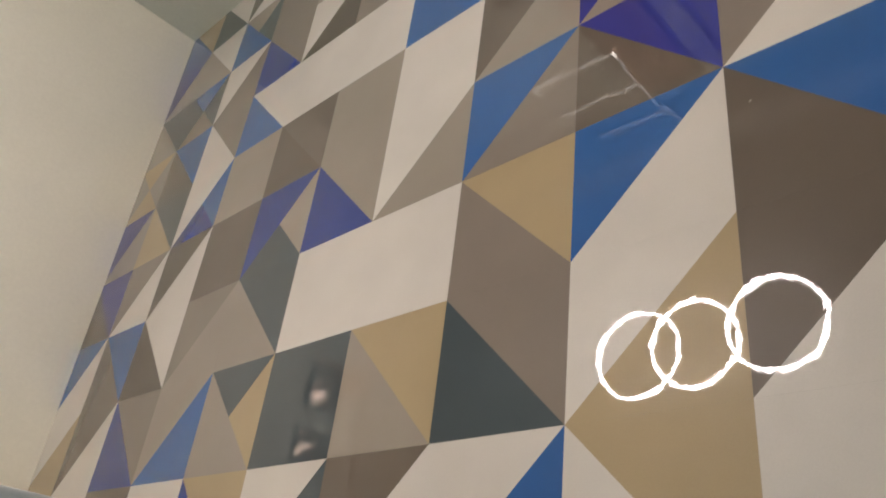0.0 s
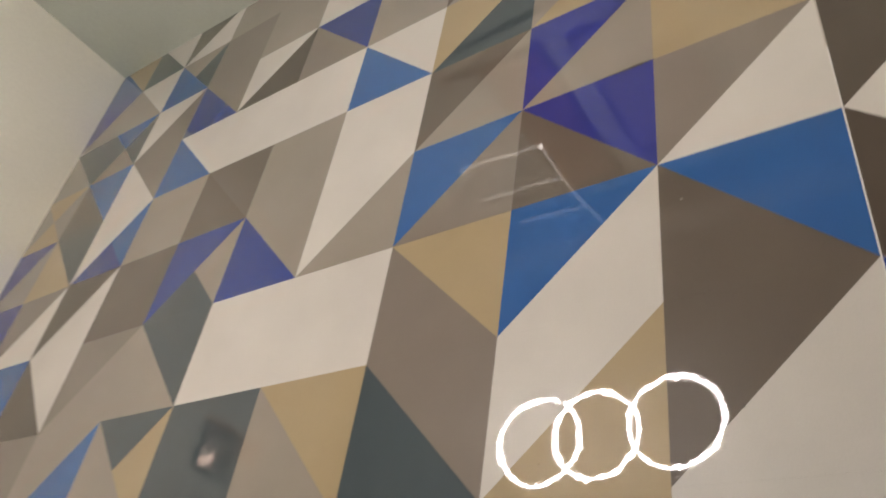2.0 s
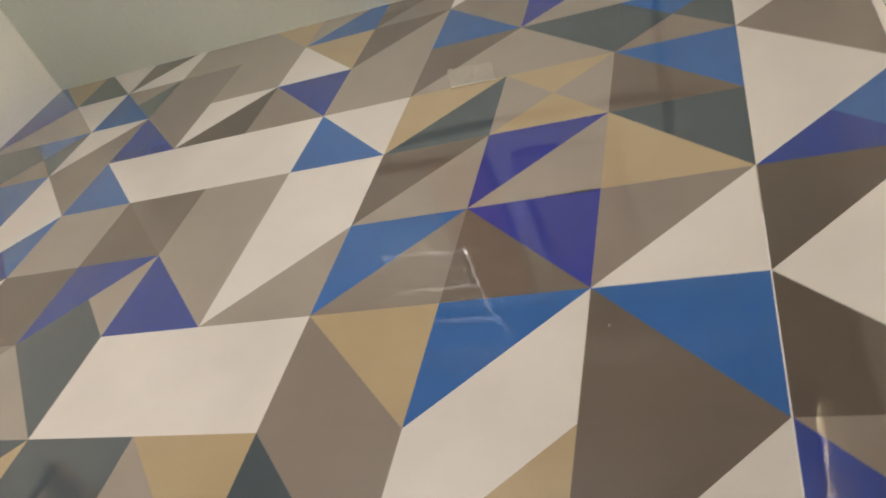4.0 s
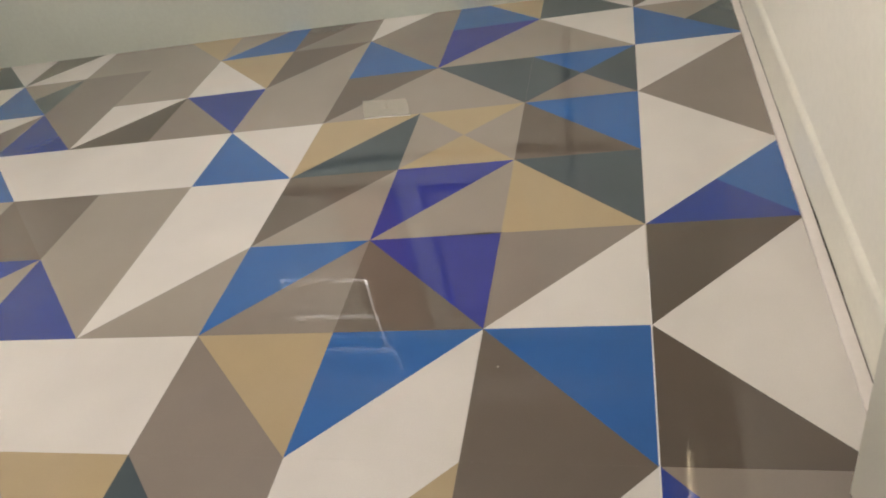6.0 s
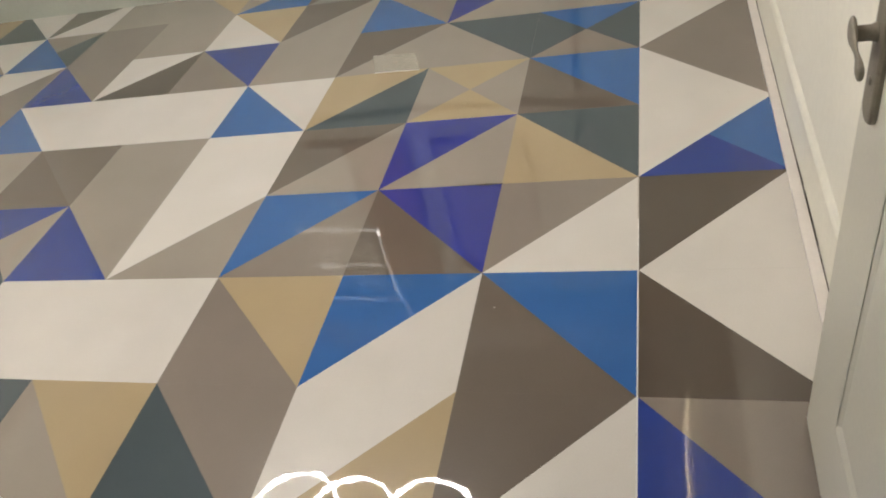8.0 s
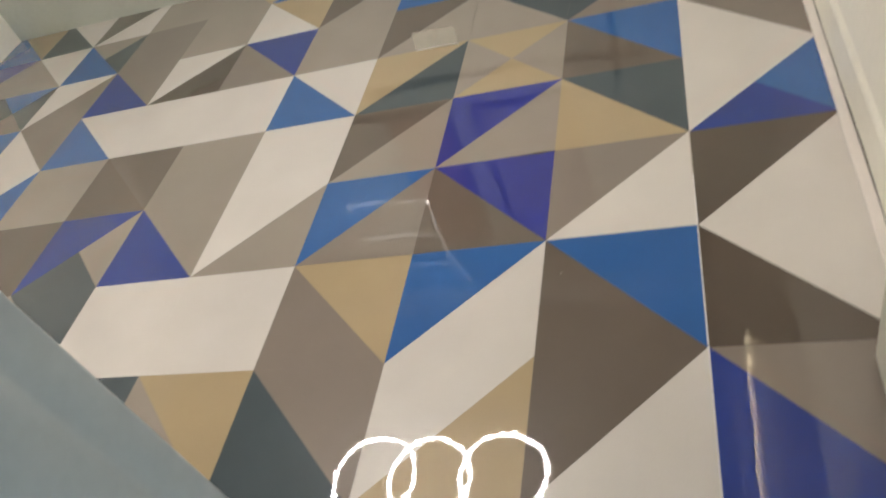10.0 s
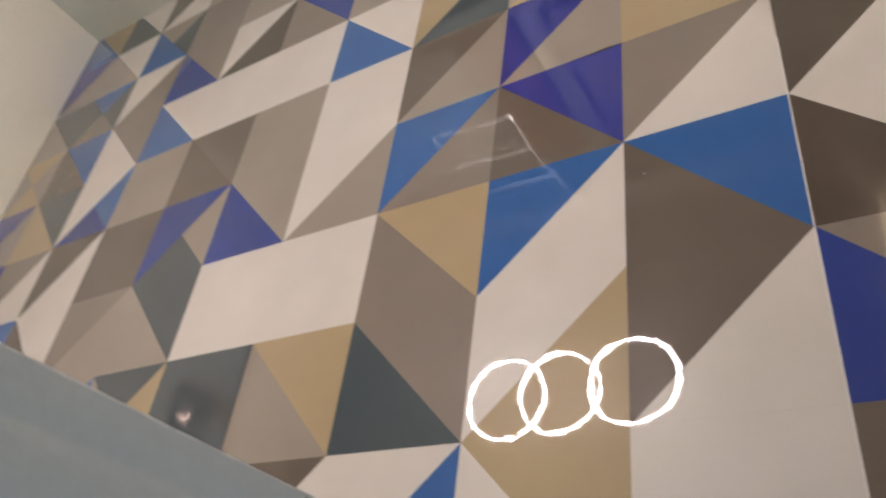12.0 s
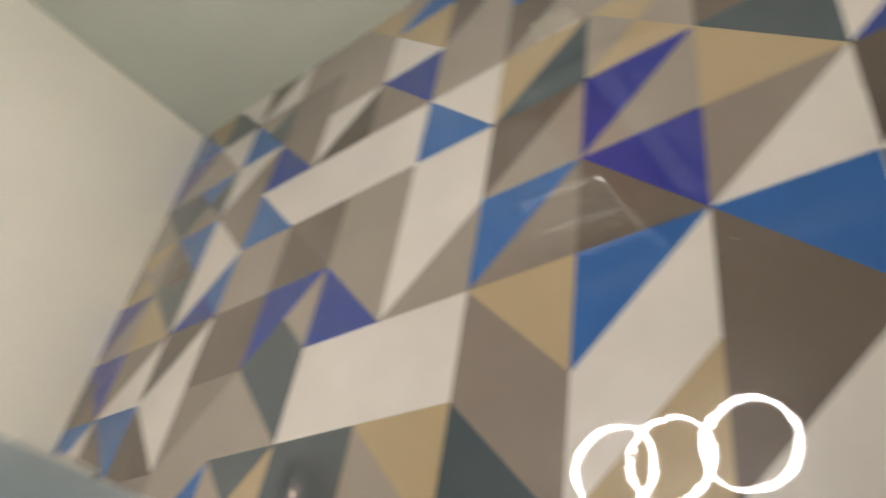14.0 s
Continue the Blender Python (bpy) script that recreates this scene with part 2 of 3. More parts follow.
add_box(bm, (HX1, -2.2, 0.9), (HX1 + 0.15, HALL, 2.1))
thing("wall_hall_east", bm, HALL_PAINT, "pale grey hall wall with a window opening", "wall", kind="structure")
thing("wall_hall_south", box_bm((HX0 - 0.15, HY - 0.15, -0.1), (HX1 + 0.15, HY, HT)), HALL_PAINT, "pale grey painted hall wall", "wall", kind="structure")
thing("ceiling_hall", box_bm((HX0 - 0.15, HY - 0.15, HT), (HX1 + 0.15, HALL, HT + 0.15)), CEILING, "white painted hall ceiling", "ceiling", kind="structure")
thing("floor_hall", box_bm((HX0 - 0.15, HY - 0.15, -0.1), (HX1 + 0.15, SOUTH - 0.03, -0.004)), GROUT, "plain taupe hall floor", "floor", kind="structure")
day = bpy.data.lights.new("hall_daylight", "AREA")
day.shape, day.size, day.size_y, day.energy, day.color = "RECTANGLE", 1.25, 1.15, HALL_WATTS, (0.52, 0.83, 0.95)
new("hall_daylight", day).matrix_world = look((HX1 + 0.02, -2.85, 1.5), (-1, -2.3, 1.3))

# soffit with a light strip along the east wall
SOFFIT = holder("soffit", "white plasterboard ceiling drop along the wall", "soffit", kind="structure")
part("soffit_box", box_bm((0.30, SOUTH, TOP - 0.09), (EAST, 1.70, TOP), 0.003), CEILING, SOFFIT)
STRIP = holder("led_strip_light", "warm white strip light along the ceiling drop", "light strip")
bm = bmesh.new()
STRIP_LINE = [(0.205 - 0.10 * k / 12 + 0.003 * math.sin(2.1 * k), 1.66 - 2.6 * k / 12, TOP) for k in range(13)]
for (x0, y0, z0), (x1, y1, z1) in zip(STRIP_LINE, STRIP_LINE[1:]):
    bm.faces.new([bm.verts.new(p) for p in ((x0, y0, z0 - 0.003), (x0, y0, z0 - 0.012), (x1, y1, z1 - 0.012), (x1, y1, z1 - 0.003))])
part("diffuser", bm, STRIP_LIGHT, STRIP)
bm = bmesh.new()
for (x0, y0, z0), (x1, y1, z1) in zip(STRIP_LINE, STRIP_LINE[1:]):
    q = [bm.verts.new((x + dx, y, z)) for x, y in ((x0, y0), (x1, y1)) for dx in (-0.008, -0.001) for z in (TOP - 0.030, TOP)]
    for idx in ((0, 1, 5, 4), (2, 3, 7, 6), (0, 2, 6, 4)):
        bm.faces.new([q[k] for k in idx])
part("profile", bm, WHITE_METAL, STRIP, "white metal profile")

# ---- skirting along the east wall ----
skirt = holder("baseboard", "cream plastic skirting board with a rounded top bead", "skirting", kind="structure")
bm = bmesh.new()
profile = [(EAST - 0.0135, 0.002), (EAST - 0.0145, 0.012), (EAST - 0.0145, 0.10), (EAST - 0.0145, 0.160), (EAST - 0.0155, 0.172), (EAST - 0.0150, 0.184), (EAST - 0.010, 0.196), (EAST, 0.208)]
ends = [[bm.verts.new((x, y, z)) for x, z in profile] for y in (SOUTH, NORTH - 0.08)]
for k in range(len(profile) - 1):
    bm.faces.new((ends[0][k], ends[0][k + 1], ends[1][k + 1], ends[1][k]))
part("board", bm, SKIRT, skirt)
bm = bmesh.new()
add_box(bm, (EAST - 0.054, SOUTH, 0.0), (EAST - 0.0146, NORTH - 0.08, 0.012), 0.002)
part("edging_strip", bm, EDGING, skirt, "white floor edging strip")
bm = bmesh.new()
SEG = 150


def joint_width(y):
    """Thin along its length, torn wider over a short stretch."""
    return 0.0030 + 0.0014 * noise.noise((y * 5, 4, 0)) + math.exp(-((y - 0.30) / 0.2) ** 2) * max(0.0, 0.0040 + 0.0065 * noise.noise((y * 26, 1, 0)))


for k in range(SEG):
    y0, y1 = -0.6 + 3.2 * k / SEG, -0.6 + 3.2 * (k + 1) / SEG
    w0, w1 = joint_width(y0), joint_width(y1)
    bm.faces.new([bm.verts.new(p) for p in ((EAST - 0.0205, y0, 0.0125), (EAST - 0.0205 + w0, y0, 0.0128), (EAST - 0.0205 + w1, y1, 0.0128), (EAST - 0.0205, y1, 0.0125))])
part("open_joint", bm, GAP, skirt, "dark open joint behind the edging")

# ---- doorway lining and door ----
frame_ob = holder("door_frame", "pale painted wooden door lining with a steel strike plate", "door frame", kind="structure")
bm = bmesh.new()
# lining with a shallow, paint-filled rebate line and a rounded arris
lining = [(JAMB_W - 0.03, HALL - 0.01), (JAMB_W - 0.002, HALL - 0.01), (JAMB_W, HALL - 0.008), (JAMB_W, SOUTH - 0.062), (JAMB_W - 0.0012, SOUTH - 0.056),
          (JAMB_W - 0.0036, SOUTH - 0.049), (JAMB_W - 0.0040, SOUTH - 0.044), (JAMB_W - 0.002, SOUTH - 0.036), (JAMB_W - 0.002, SOUTH - 0.001),
          (JAMB_W - 0.0032, SOUTH + 0.0025), (JAMB_W - 0.006, SOUTH + 0.004), (JAMB_W - 0.03, SOUTH + 0.004)]
foot, head_end = [[bm.verts.new((x, y, z)) for x, y in lining] for z in (0.0, DOOR_TOP)]
for k in range(len(lining)):
    f = bm.faces.new((foot[k], foot[(k + 1) % len(lining)], head_end[(k + 1) % len(lining)], head_end[k]))
    f.smooth = 2 <= k <= 9
bm.faces.new(foot[::-1])
bm.faces.new(head_end)
part("jamb", bm, FRAME_PAINT, frame_ob)
part("jamb", box_bm((JAMB_E, HALL - 0.01, 0), (JAMB_E + 0.03, SOUTH + 0.004, DOOR_TOP), 0.003), FRAME_PAINT, frame_ob)
part("head", box_bm((JAMB_W - 0.03, HALL - 0.01, DOOR_TOP + 0.001), (JAMB_E + 0.03, SOUTH + 0.004, DOOR_TOP + 0.031), 0.003), FRAME_PAINT, frame_ob)
bm = bmesh.new()
PX0, PX1 = JAMB_W - 0.0035, JAMB_W - 0.0004
for lo, hi in (((SOUTH - 0.036, 0.900), (SOUTH - 0.031, 1.100)), ((SOUTH - 0.007, 0.900), (SOUTH - 0.001, 1.100)), ((SOUTH - 0.031, 1.086), (SOUTH - 0.007, 1.100)), ((SOUTH - 0.031, 0.900), (SOUTH - 0.007, 0.985))):
    add_box(bm, (PX0, lo[0], lo[1]), (PX1, hi[0], hi[1]), 0.0008)
plate = part("strike_plate", bm, STEEL, frame_ob, "scratched steel strike plate")
part("bolt_hole", box_bm((PX0 - 0.0001, SOUTH - 0.031, 0.985), (JAMB_W - 0.0018, SOUTH - 0.007, 1.086)), HOLE, plate, "dark bolt opening")
part("wood_block", box_bm((JAMB_W - 0.0030, SOUTH - 0.030, 1.010), (JAMB_W - 0.0009, SOUTH - 0.015, 1.083), 0.0006), BARE_WOOD, plate, "bare brown wood inside the opening")
for z in (0.925, 0.965):
    bm = bmesh.new()
    add_tube(bm, [(PX1 - 0.001, SOUTH - 0.019, z), (PX1 + 0.0008, SOUTH - 0.019, z)], [0.0042, 0.0034], 12)
    part("screw", bm, STEEL, plate)
part("threshold", box_bm((JAMB_W, HALL, -0.05), (JAMB_E, SOUTH, -0.001), 0.0), GROUT, frame_ob)

DX, DT = 0.400, 0.04
FREE, HINGE, LEAF_TOP = -0.545, -1.45, 2.03
door = holder("door_1", "cream painted panel door standing open with a nickel lever", "door", kind="structure")
bm = bmesh.new()
STILE, RAIL = 0.205, 0.275
for lo, hi in (((FREE - STILE, 0.012), (FREE, LEAF_TOP)), ((HINGE, 0.012), (HINGE + STILE, LEAF_TOP)),
               ((HINGE + STILE, 0.012), (FREE - STILE, RAIL)), ((HINGE + STILE, LEAF_TOP - 0.15), (FREE - STILE, LEAF_TOP)),
               ((HINGE + STILE, 0.86), (FREE - STILE, 0.98))):
    add_box(bm, (DX, lo[0], lo[1]), (DX + DT, hi[0], hi[1]))
bmesh.ops.remove_doubles(bm, verts=bm.verts, dist=0.0005)
leaf = part("leaf", bm, DOOR_PAINT, door)
softened = leaf.modifiers.new("worn_edges", "BEVEL")
softened.width, softened.segments, softened.limit_method = 0.004, 2, "ANGLE"
for z0, z1 in ((RAIL, 0.86), (0.98, LEAF_TOP - 0.15)):
    bm = bmesh.new()
    add_box(bm, (DX + 0.0055, HINGE + STILE, z0), (DX + DT - 0.009, FREE - STILE, z1))
    part("panel", bm, DOOR_PAINT, door)
    bm = bmesh.new()
    y0, y1 = HINGE + STILE, FREE - STILE
    b = 0.018
    outer = [(y0, z0), (y1, z0), (y1, z1), (y0, z1)]
    inner = [(y0 + b, z0 + b), (y1 - b, z0 + b), (y1 - b, z1 - b), (y0 + b, z1 - b)]
    vo = [bm.verts.new((DX + 0.001, *p)) for p in outer]
    vi = [bm.verts.new((DX + 0.0053, *p)) for p in inner]
    vb = [bm.verts.new((DX + 0.0055, *p)) for p in inner]
    for k in range(4):
        bm.faces.new((vo[k], vo[(k + 1) % 4], vi[(k + 1) % 4], vi[k]))
        bm.faces.new((vi[k], vi[(k + 1) % 4], vb[(k + 1) % 4], vb[k]))
    part("moulding", bm, DOOR_PAINT, door)

# lever set on the free stile
PY, PZ = -0.605, 1.06
bm = bmesh.new()
outline = []
PW, PC = 0.029, PY - 0.010  # half width and middle of the plate
for k in range(13):
    a = math.pi * k / 12
    outline.append((PW * math.cos(a), 0.095 + PW * math.sin(a)))
for k in range(13):
    a = math.pi + math.pi * k / 12
    outline.append((PW * math.cos(a), -0.128 + 0.8 * PW * math.sin(a)))
layers = [[bm.verts.new((x, PC + s * y, PZ + z * (1 - 0.25 * (1 - s)))) for y, z in outline] for x, s in ((DX, 1.0), (DX - 0.006, 1.0), (DX - 0.010, 0.90), (DX - 0.011, 0.75))]
for one, two in zip(layers, layers[1:]):
    for k in range(len(outline)):
        bm.faces.new((one[k], one[(k + 1) % len(outline)], two[(k + 1) % len(outline)], two[k]))
bm.faces.new(layers[-1])
lever_set = part("lever_set", bm, NICKEL, door, "aged nickel lever handle on a long plate")
bm = bmesh.new()
add_tube(bm, [(DX - 0.008, PY, PZ), (DX - 0.015, PY, PZ), (DX - 0.018, PY, PZ), (DX - 0.044, PY, PZ)], [0.0155, 0.0145, 0.0122, 0.0122], 16)
part("neck", bm, NICKEL, lever_set)
bm = bmesh.new()
# a flat blade with a broad hub, a slim waist and a flared end
blade = [(0.020, 0.033, 0.006, 0.0028, 0.008), (0.015, 0.033, 0.006, 0.0052, 0.017), (0.004, 0.034, 0.005, 0.0062, 0.021), (-0.010, 0.035, 0.003, 0.0058, 0.019),
         (-0.026, 0.036, 0.000, 0.0042, 0.013), (-0.044, 0.037, -0.003, 0.0026, 0.009), (-0.060, 0.038, -0.005, 0.0027, 0.009), (-0.074, 0.039, -0.007, 0.0045, 0.0115),
         (-0.087, 0.040, -0.009, 0.0060, 0.0140), (-0.097, 0.040, -0.011, 0.0058, 0.0130), (-0.104, 0.040, -0.012, 0.0034, 0.0075)]
hoops = [[bm.verts.new((DX - 0.010 - out + hx * math.cos(math.pi * a / 7), PY + dy, PZ + dz + hz * math.sin(math.pi * a / 7))) for a in range(14)] for dy, out, dz, hx, hz in blade]
for one, two in zip(hoops, hoops[1:]):
    for a in range(14):
        bm.faces.new((one[a], one[(a + 1) % 14], two[(a + 1) % 14], two[a])).smooth = True
bm.faces.new(hoops[0])
bm.faces.new(hoops[-1][::-1])
part("lever", bm, NICKEL, lever_set)
bm = bmesh.new()
add_tube(bm, [(DX - 0.010, PC, PZ - 0.075), (DX - 0.013, PC, PZ - 0.075)], 0.008, 14)
part("lock_cylinder", bm, NICKEL, lever_set)
for z in (0.25, 1.78):
    bm = bmesh.new()
    add_tube(bm, [(DX + 0.046, HINGE - 0.012, z - 0.05), (DX + 0.046, HINGE - 0.012, z + 0.05)], 0.008, 12)
    part("hinge", bm, NICKEL, door)

# ---- ring ceiling light ----
LAMP_Z = 2.75
lamp = holder("ceiling_light", "three interlocking white ring lights on the ceiling", "ceiling light")
for cx, cy, rad in ((-2.419, 0.519, 0.315), (-1.994, 0.521, 0.302), (-1.450, 0.543, 0.315)):
    bm = bmesh.new()
    add_ring(bm, (cx, cy, LAMP_Z), rad, 0.009, 0.022, 0.013)
    ring = part("ring", bm, RING_LIGHT, lamp, "glowing white ring")
    bm = bmesh.new()
    add_ring(bm, (cx, cy, LAMP_Z + 0.023), rad, 0.030, 0.014)
    part("housing", bm, WHITE_METAL, ring)
    for a in (40, 160, 280):
        bm = bmesh.new()
        px, py = cx + rad * math.cos(radians(a)), cy + rad * math.sin(radians(a))
        add_tube(bm, [(px, py, LAMP_Z + 0.037), (px, py, CEIL)], 0.0015, 8)
        part("hanger", bm, WHITE_METAL, ring)

# ---- things on the far and west walls ----
rack = holder("linear_light", "thin white light tubes in an open frame on wall and ceiling", "wall light")
RY = 2.745
for name, pts, glowing in (("tube", [(-2.97, RY + 0.01, 2.08), (-2.6, RY, 2.085), (-2.22, RY, 2.11)], 1), ("tube", [(-2.98, RY + 0.01, 2.505), (-2.55, RY, 2.50), (-2.42, RY, 2.515), (-2.235, RY, 2.525)], 1),
                           ("tube", [(-2.80, 2.66, TOP - 0.02), (-2.45, 2.665, TOP - 0.02), (-2.16, 2.655, TOP - 0.02)], 0), ("tube", [(-2.97, RY + 0.01, 2.085), (-2.95, RY + 0.01, 2.18)], 1),
                           ("tube", [(-2.212, RY, 2.12), (-2.235, RY, 2.5), (-2.235, RY, TOP - 0.03)], 1),
                           ("tube", [(-2.235, RY, TOP - 0.028), (-2.15, 2.66, TOP - 0.02), (-2.0, 2.43, TOP - 0.02)], 0)):
    bm = bmesh.new()
    add_tube(bm, pts, 0.009, 8)
    part(name, bm, TUBE_LIGHT if glowing else DIM_TUBE, rack, "faintly glowing white tube")
bm = bmesh.new()
add_tube(bm, [(-2.211, RY - 0.004, 2.105), (-2.215, RY - 0.004, 2.150)], 0.0115, 8)
part("bright_end", bm, TIP_LIGHT, rack, "bright end of the tube")
for x, z in ((-2.6, 2.085), (-2.55, 2.50)):
    bm = bmesh.new()
    add_tube(bm, [(x, RY, z), (x, north_y(x), z)], 0.005, 8)
    part("bracket", bm, WHITE_METAL, rack)

for label, pts in (("dark grey cable running level along the wall", [(-2.6, 1.04), (-1.8, 1.0), (-0.945, 0.99), (-0.2, 1.04)]),
                   ("dark grey cable hanging down the wall", [(-0.40, 0.22), (-0.43, 0.65), (-0.455, 1.03), (-0.465, 1.18), (-0.49, 1.34)])):
    bm = bmesh.new()
    add_tube(bm, [(x, north_y(x) - 0.024, z) for x, z in pts], 0.017, 8)
    thing("wall_cable", bm, CABLE, label, "cable", "cables on the far wall")


def wall_panel(x0, x1, z0, z1, sheet, ledges, label):
    """A hung panel in a dark frame of four strips, following the wall's slant; ledges: (x0, x1, z) of dark strips across it."""
    ob = holder("wall_panel", label, "wall panel", "framed panels on the far wall")

    def strip(name, a, b, lo, hi, deep, material, text=""):
        bm = box_bm((a, 0, lo), (b, 1, hi))
        for v in bm.verts:
            v.co.y = north_y(v.co.x) - (deep if v.co.y < 0.5 else 0.0)
        part(name, bm, material, ob, text)

    w = 0.042
    strip("sheet", x0 + w, x1 - w, z0 + w, z1 - w, 0.012, sheet)
    for a, b, lo, hi in ((x0, x1, z0, z0 + w), (x0, x1, z1 - w, z1), (x0, x0 + w, z0 + w, z1 - w), (x1 - w, x1, z0 + w, z1 - w)):
        strip("frame_strip", a, b, lo, hi, 0.026, DARK_FRAME, "dark frame strip")
    for a, b, z in ledges:
        strip("ledge", a, b, z, z + 0.028, 0.045, DARK_FRAME, "dark narrow ledge")
    return ob


wall_panel(-2.29, -1.755, 1.225, 2.70, PANEL_BROWN, ((-2.64, -2.291, 1.225),), "reddish brown wooden panel in a dark frame")
wall_panel(-1.565, -0.83, 1.265, 2.55, PANEL_GREY, ((-1.43, -0.95, 1.655),), "taupe panel with a narrow ledge in a dark frame")


def wall_switch(lo, hi, axis, label):
    """A flush plate with one rocker; axis: the way it faces (0: +x, 1: +y, -1: -y)."""
    ob = holder("wall_switch", label, "switch")
    part("plate", box_bm(lo, hi, 0.003), SWITCH, ob)
    c = [(lo[k] + hi[k]) / 2 for k in range(3)]
    if axis == 1:
        part("rocker", box_bm((c[0] - 0.022, hi[1] - 0.001, c[2] - 0.026), (c[0] + 0.022, hi[1] + 0.004, c[2] + 0.026), 0.002), SWITCH, ob)
    else:
        part("rocker", box_bm((c[0] - 0.022, lo[1] - 0.004, c[2] - 0.026), (c[0] + 0.022, lo[1] + 0.001, c[2] + 0.026), 0.002), SWITCH, ob)
    return ob


wall_switch((JAMB_W - 0.111, SOUTH, 1.485), (JAMB_W - 0.031, SOUTH + 0.018, 1.565), 1, "cream plastic light switch beside the doorway")
wall_switch((-0.408, 2.70, 1.185), (-0.362, 2.735, 1.40), -1, "tall white plastic switch on the grey wall")

BACK = west_x(0.74) - 0.001
bm = bmesh.new()
add_box(bm, (BACK, -0.40, 1.66), (BACK + 0.010, 0.16, 2.41), 0.003)
add_box(bm, (BACK, 0.16, 1.83), (BACK + 0.010, 0.66, 2.41), 0.003)
thing("wall_board", bm, BOARD, "orange-brown stepped wooden board on the cream wall", "board")
thing("wall_rail", box_bm((BACK, -0.40, 2.415), (BACK + 0.05, 1.30, 2.465), 0.004), PANEL_BROWN, "dark reddish brown rail on the cream wall above the board", "rail")
for y0, y1, z0, z1 in ((-0.26, 0.04, 1.79, 2.17), (0.21, 0.60, 1.83, 2.19)):
    sconce = holder("wall_sconce", "square brown metal wall lamp edged with dark strips, unlit", "wall lamp", "wall lamps on the brown board")
    bm = bmesh.new()
    for lo, hi in (((y0, z0), (y1, z0 + 0.012)), ((y0, z0 + 0.012), (y0 + 0.012, z1))):
        add_box(bm, (BACK + 0.010, lo[0], lo[1]), (BACK + 0.062, hi[0], hi[1]))
    part("surround", bm, HOLE, sconce)
    bm = bmesh.new()
    n = 8
    grid = [[bm.verts.new((BACK + 0.034 + 0.018 * noise.noise((a * 1.3 + 9 * y0, c * 1.3, 2)) + 0.03 * math.sin(math.pi * a / n) * math.sin(math.pi * c / n), y0 + 0.011 + (y1 - y0 - 0.022) * a / n, z0 + 0.011 + (z1 - z0 - 0.022) * c / n)) for c in range(n + 1)] for a in range(n + 1)]
    for a in range(n):
        for c in range(n):
            f = bm.faces.new((grid[a][c], grid[a + 1][c], grid[a + 1][c + 1], grid[a][c + 1]))
            f.smooth = True
    part("reflector", bm, CHROME, sconce, "crumpled satin metal reflector")

sheet = holder("plastic_sheet", "small clear plastic sheet lying on the tiles", "plastic sheet")
bm = bmesh.new()
low = [bm.verts.new((x, y, 0.0025)) for x, y in ((-1.345, 1.650), (-1.105, 1.625), (-1.045, 1.445), (-1.280, 1.455))]
up = [bm.verts.new(v.co + Vector((0, 0, 0.002))) for v in low]
bm.faces.new(low[::-1])
bm.faces.new(up)
for k in range(4):
    bm.faces.new((low[k], low[(k + 1) % 4], up[(k + 1) % 4], up[k]))
part("film", bm, FILM, sheet)
bm = bmesh.new()
add_tube(bm, [(-1.280, 1.453, 0.0050), (-1.16, 1.449, 0.0055), (-1.045, 1.443, 0.0050)], 0.0017, 8)
part("folded_edge", bm, WHITE_METAL, sheet, "whitish folded edge")
bm = bmesh.new()
add_tube(bm, [(-1.195, 1.55, 0.0046), (-1.195, 1.55, 0.0056)], 0.010, 10)
part("printed_dot", bm, NICKEL, sheet)

# ---- patterned tile floor ----
# One string a tile, west to east from column -8 to -1 (the print repeats every eight tiles), one row a line from row -3 to row 5.
# '/XY': upper left X, lower right Y; '\XY': lower left X, upper right Y; '=X': plain; 'xNESW': four quarters.
PRINT = {
    -3: ["=K", "=W", "\\NT", "/WG", "/KW", "/WB", "\\WT", "=W"],
    -2: ["\\NM", "/LB", "xGTLL", "=G", "\\LT", "\\GM", "/WT", "/KW"],
    -1: ["\\DW", "/ML", "\\LG", "=W", "=W", "\\MT", "/BW", "\\KB"],
    0: ["/DW", "=K", "xNLGN", "\\NL", "/WL", "/BM", "\\KV", "/MW"],
    1: ["xWBNW", "=L", "\\KQ", "=L", "=W", "/KL", "/VL", "\\TG"],
    2: ["\\WM", "\\BW", "=W", "=W", "\\BW", "/TG", "xTLTL", "\\KB"],
    3: ["/WM", "\\NM", "/WD", "\\MN", "=L", "/KL", "\\LG", "xBGMG"],
    4: ["xLGBB", "=M", "=L", "\\WT", "/KL", "\\BM", "/VL", "\\LW"],
    5: ["/KW", "=L", "\\LT", "/LB", "/KM", "/WM", "\\BT", "\\GW"],
}
floor = holder("floor", "polished tile floor printed with blue, taupe, white and tan triangles", "floor", kind="structure")
part("grout_bed", box_bm((WEST, SOUTH, -0.1), (EAST, NORTH - 0.08, -0.0004)), GROUT, floor)
bm = bmesh.new()
add_box(bm, (-0.0019, SOUTH, -0.0003), (0.0019, 0.25, 0.0002))
part("grout_joint", bm, GROUT_WHITE, floor, "white grout joint")
# a short stretch of torn seam between two prints, wider in its middle
bm = bmesh.new()
upper, lower = [], []
for k in range(25):
    x = -0.70 + 0.205 * k / 24
    wide = 0.0012 + 0.0042 * math.exp(-((x + 0.565) / 0.045) ** 2) * (1 + 0.5 * noise.noise((x * 60, 3, 0)))
    upper.append(bm.verts.new((x, ROW + wide, 0.0006)))
    lower.append(bm.verts.new((x, ROW - wide, 0.0006)))
for k in range(24):
    bm.faces.new((lower[k], lower[k + 1], upper[k + 1], upper[k]))
part("torn_seam", bm, GAP, floor, "dark torn seam")
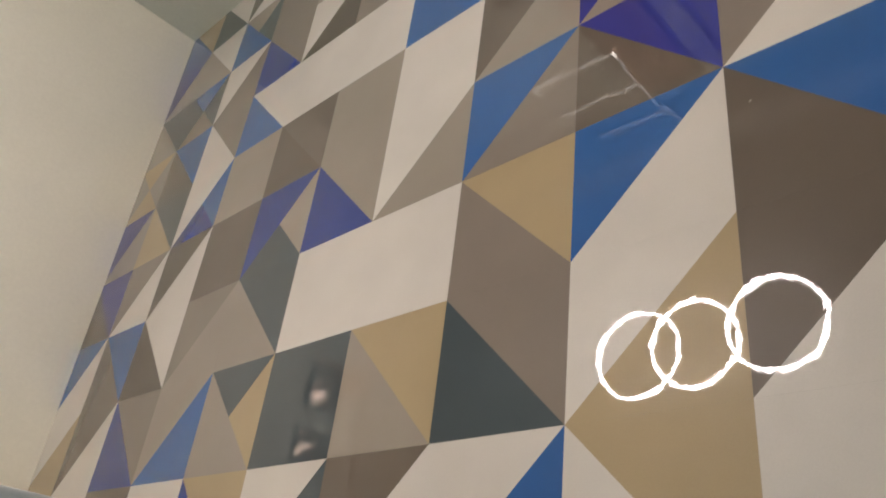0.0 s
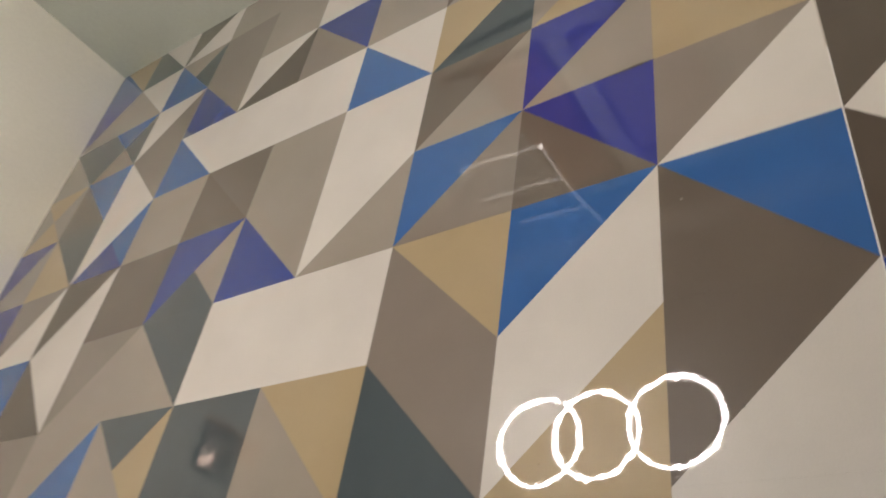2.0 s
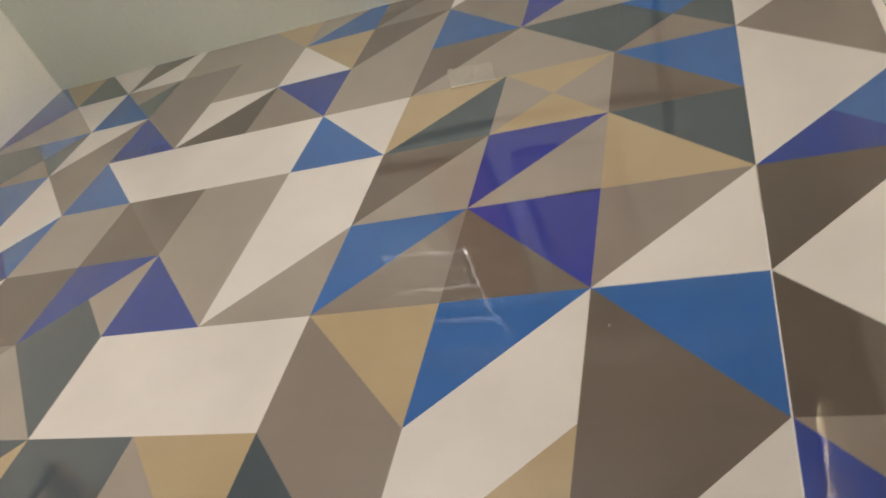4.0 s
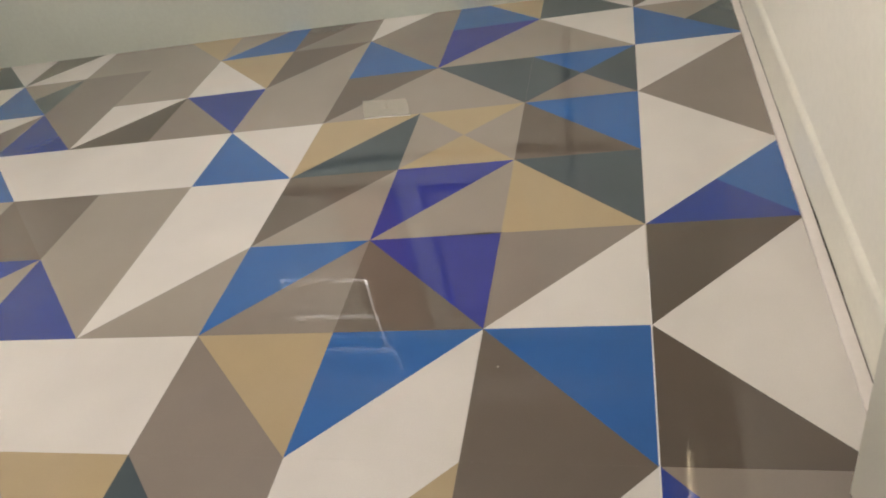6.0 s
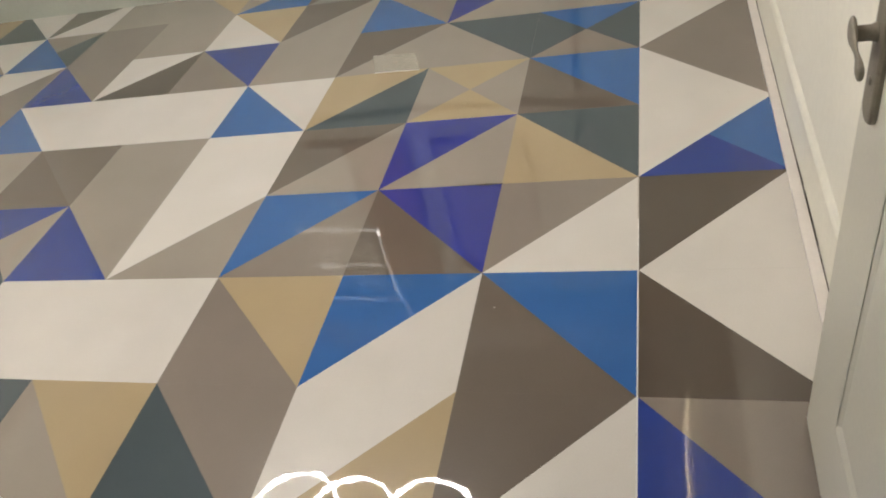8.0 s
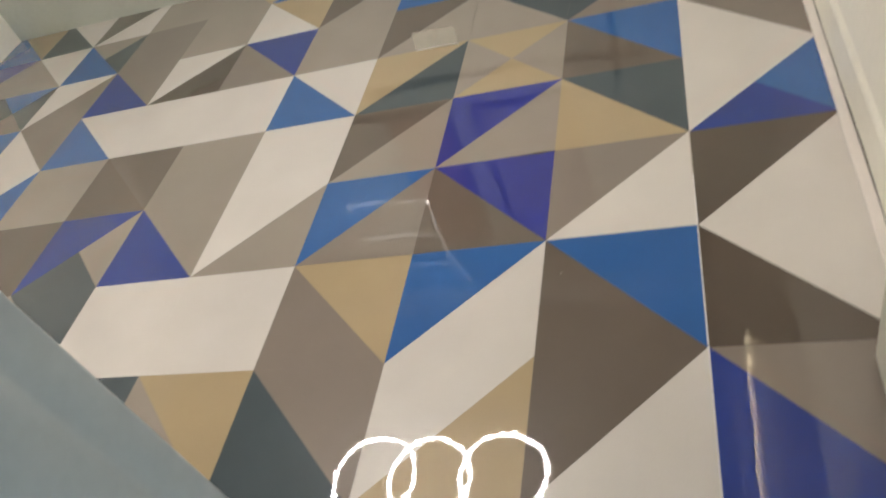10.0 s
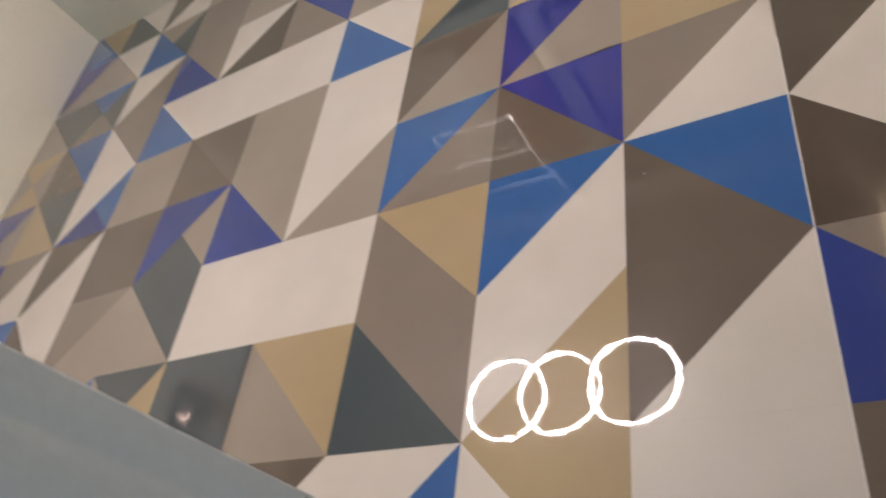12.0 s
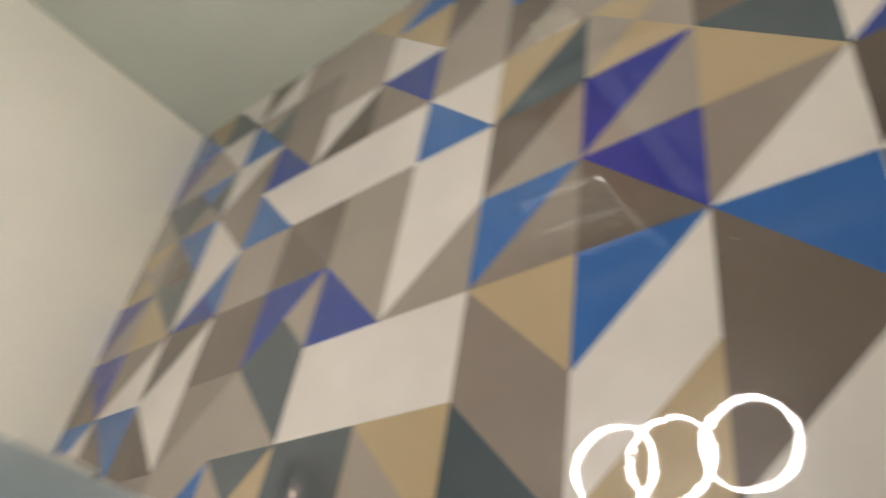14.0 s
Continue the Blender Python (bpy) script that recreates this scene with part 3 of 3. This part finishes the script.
# small trapped blisters in the wear layer
for x, y, r, tint in ((-0.834, -0.884, 0.0055, "T"), (-0.331, -0.802, 0.006, "K"), (-0.436, -0.157, 0.004, "L")):
    bm = bmesh.new()
    hoops = [[bm.verts.new((x + r * q * math.cos(math.pi * a / 6), y + r * q * math.sin(math.pi * a / 6), 0.0001 + h)) for a in range(12)] for q, h in ((1.0, 0.0), (0.8, 0.0005), (0.45, 0.0010))]
    for one, two in zip(hoops, hoops[1:]):
        for a in range(12):
            bm.faces.new((one[a], one[(a + 1) % 12], two[(a + 1) % 12], two[a])).smooth = True
    bm.faces.new(hoops[-1]).smooth = True
    part("blister", bm, TINTS[tint], floor)
HALF = 0.00015


def tile_mesh(code, wide_w, wide_e, cut):
    """A printed tile, cut along its near side where cut > 0; its corner lies at the origin."""
    bm = bmesh.new()
    lo_x, hi_x = (0.002 if wide_w else HALF), TILE - (0.002 if wide_e else HALF)
    lo_y, hi_y = cut * ROW + HALF, ROW - HALF

    def at(u, v):
        return (min(max(u * TILE, lo_x), hi_x), min(max(v * ROW, lo_y), hi_y), 0.0)

    a, b, c, d, m = (0, 0), (1, 0), (1, 1), (0, 1), (0.5, 0.5)
    kind, tints = code[0], code[1:]
    if kind == "=":
        faces = [((a, b, c, d), tints[0])]
    elif kind == "/":
        faces = [((a, c, d), tints[0]), ((a, b, c), tints[1])]
    elif kind == "\\":
        faces = [((a, b, d), tints[0]), ((b, c, d), tints[1])]
    else:
        faces = [((d, m, c), tints[0]), ((c, m, b), tints[1]), ((a, b, m), tints[2]), ((a, m, d), tints[3])]
    used = sorted(set(tints))
    for poly, tint in faces:
        f = bm.faces.new([bm.verts.new(at(*p)) for p in poly])
        f.material_index = used.index(tint)
    bmesh.ops.remove_doubles(bm, verts=bm.verts, dist=1e-5)
    rim = [e for e in bm.edges if len(e.link_faces) == 1]
    side = bmesh.ops.extrude_edge_only(bm, edges=rim)
    for v in (g for g in side["geom"] if isinstance(g, bmesh.types.BMVert)):
        v.co.z = -0.008
    bmesh.ops.recalc_face_normals(bm, faces=bm.faces)
    me = bpy.data.meshes.new("tile")
    bm.to_mesh(me)
    bm.free()
    for t in used:
        me.materials.append(TINTS[t])
    return me


shared = {}
turn = random.Random(7)
for j in range(-4, 6):
    for i in range(-11, 1):
        code = PRINT[max(j, -3)][(i + 8) % 8]
        cut = max(0.0, SOUTH / ROW - j)
        if cut > 0.95:
            continue
        if cut:
            code = "=" + code[-1]
        key = (code, i == 0 and j <= 0, i == -1 and j <= 0, cut)
        if key not in shared:
            shared[key] = tile_mesh(*key)
        ob = new("tile", shared[key])
        ob.parent = floor
        ob.location = (i * TILE, j * ROW, 0.0)
        ob.rotation_euler = (turn.uniform(-0.0001, 0.0001), turn.uniform(-0.0001, 0.0001), 0)
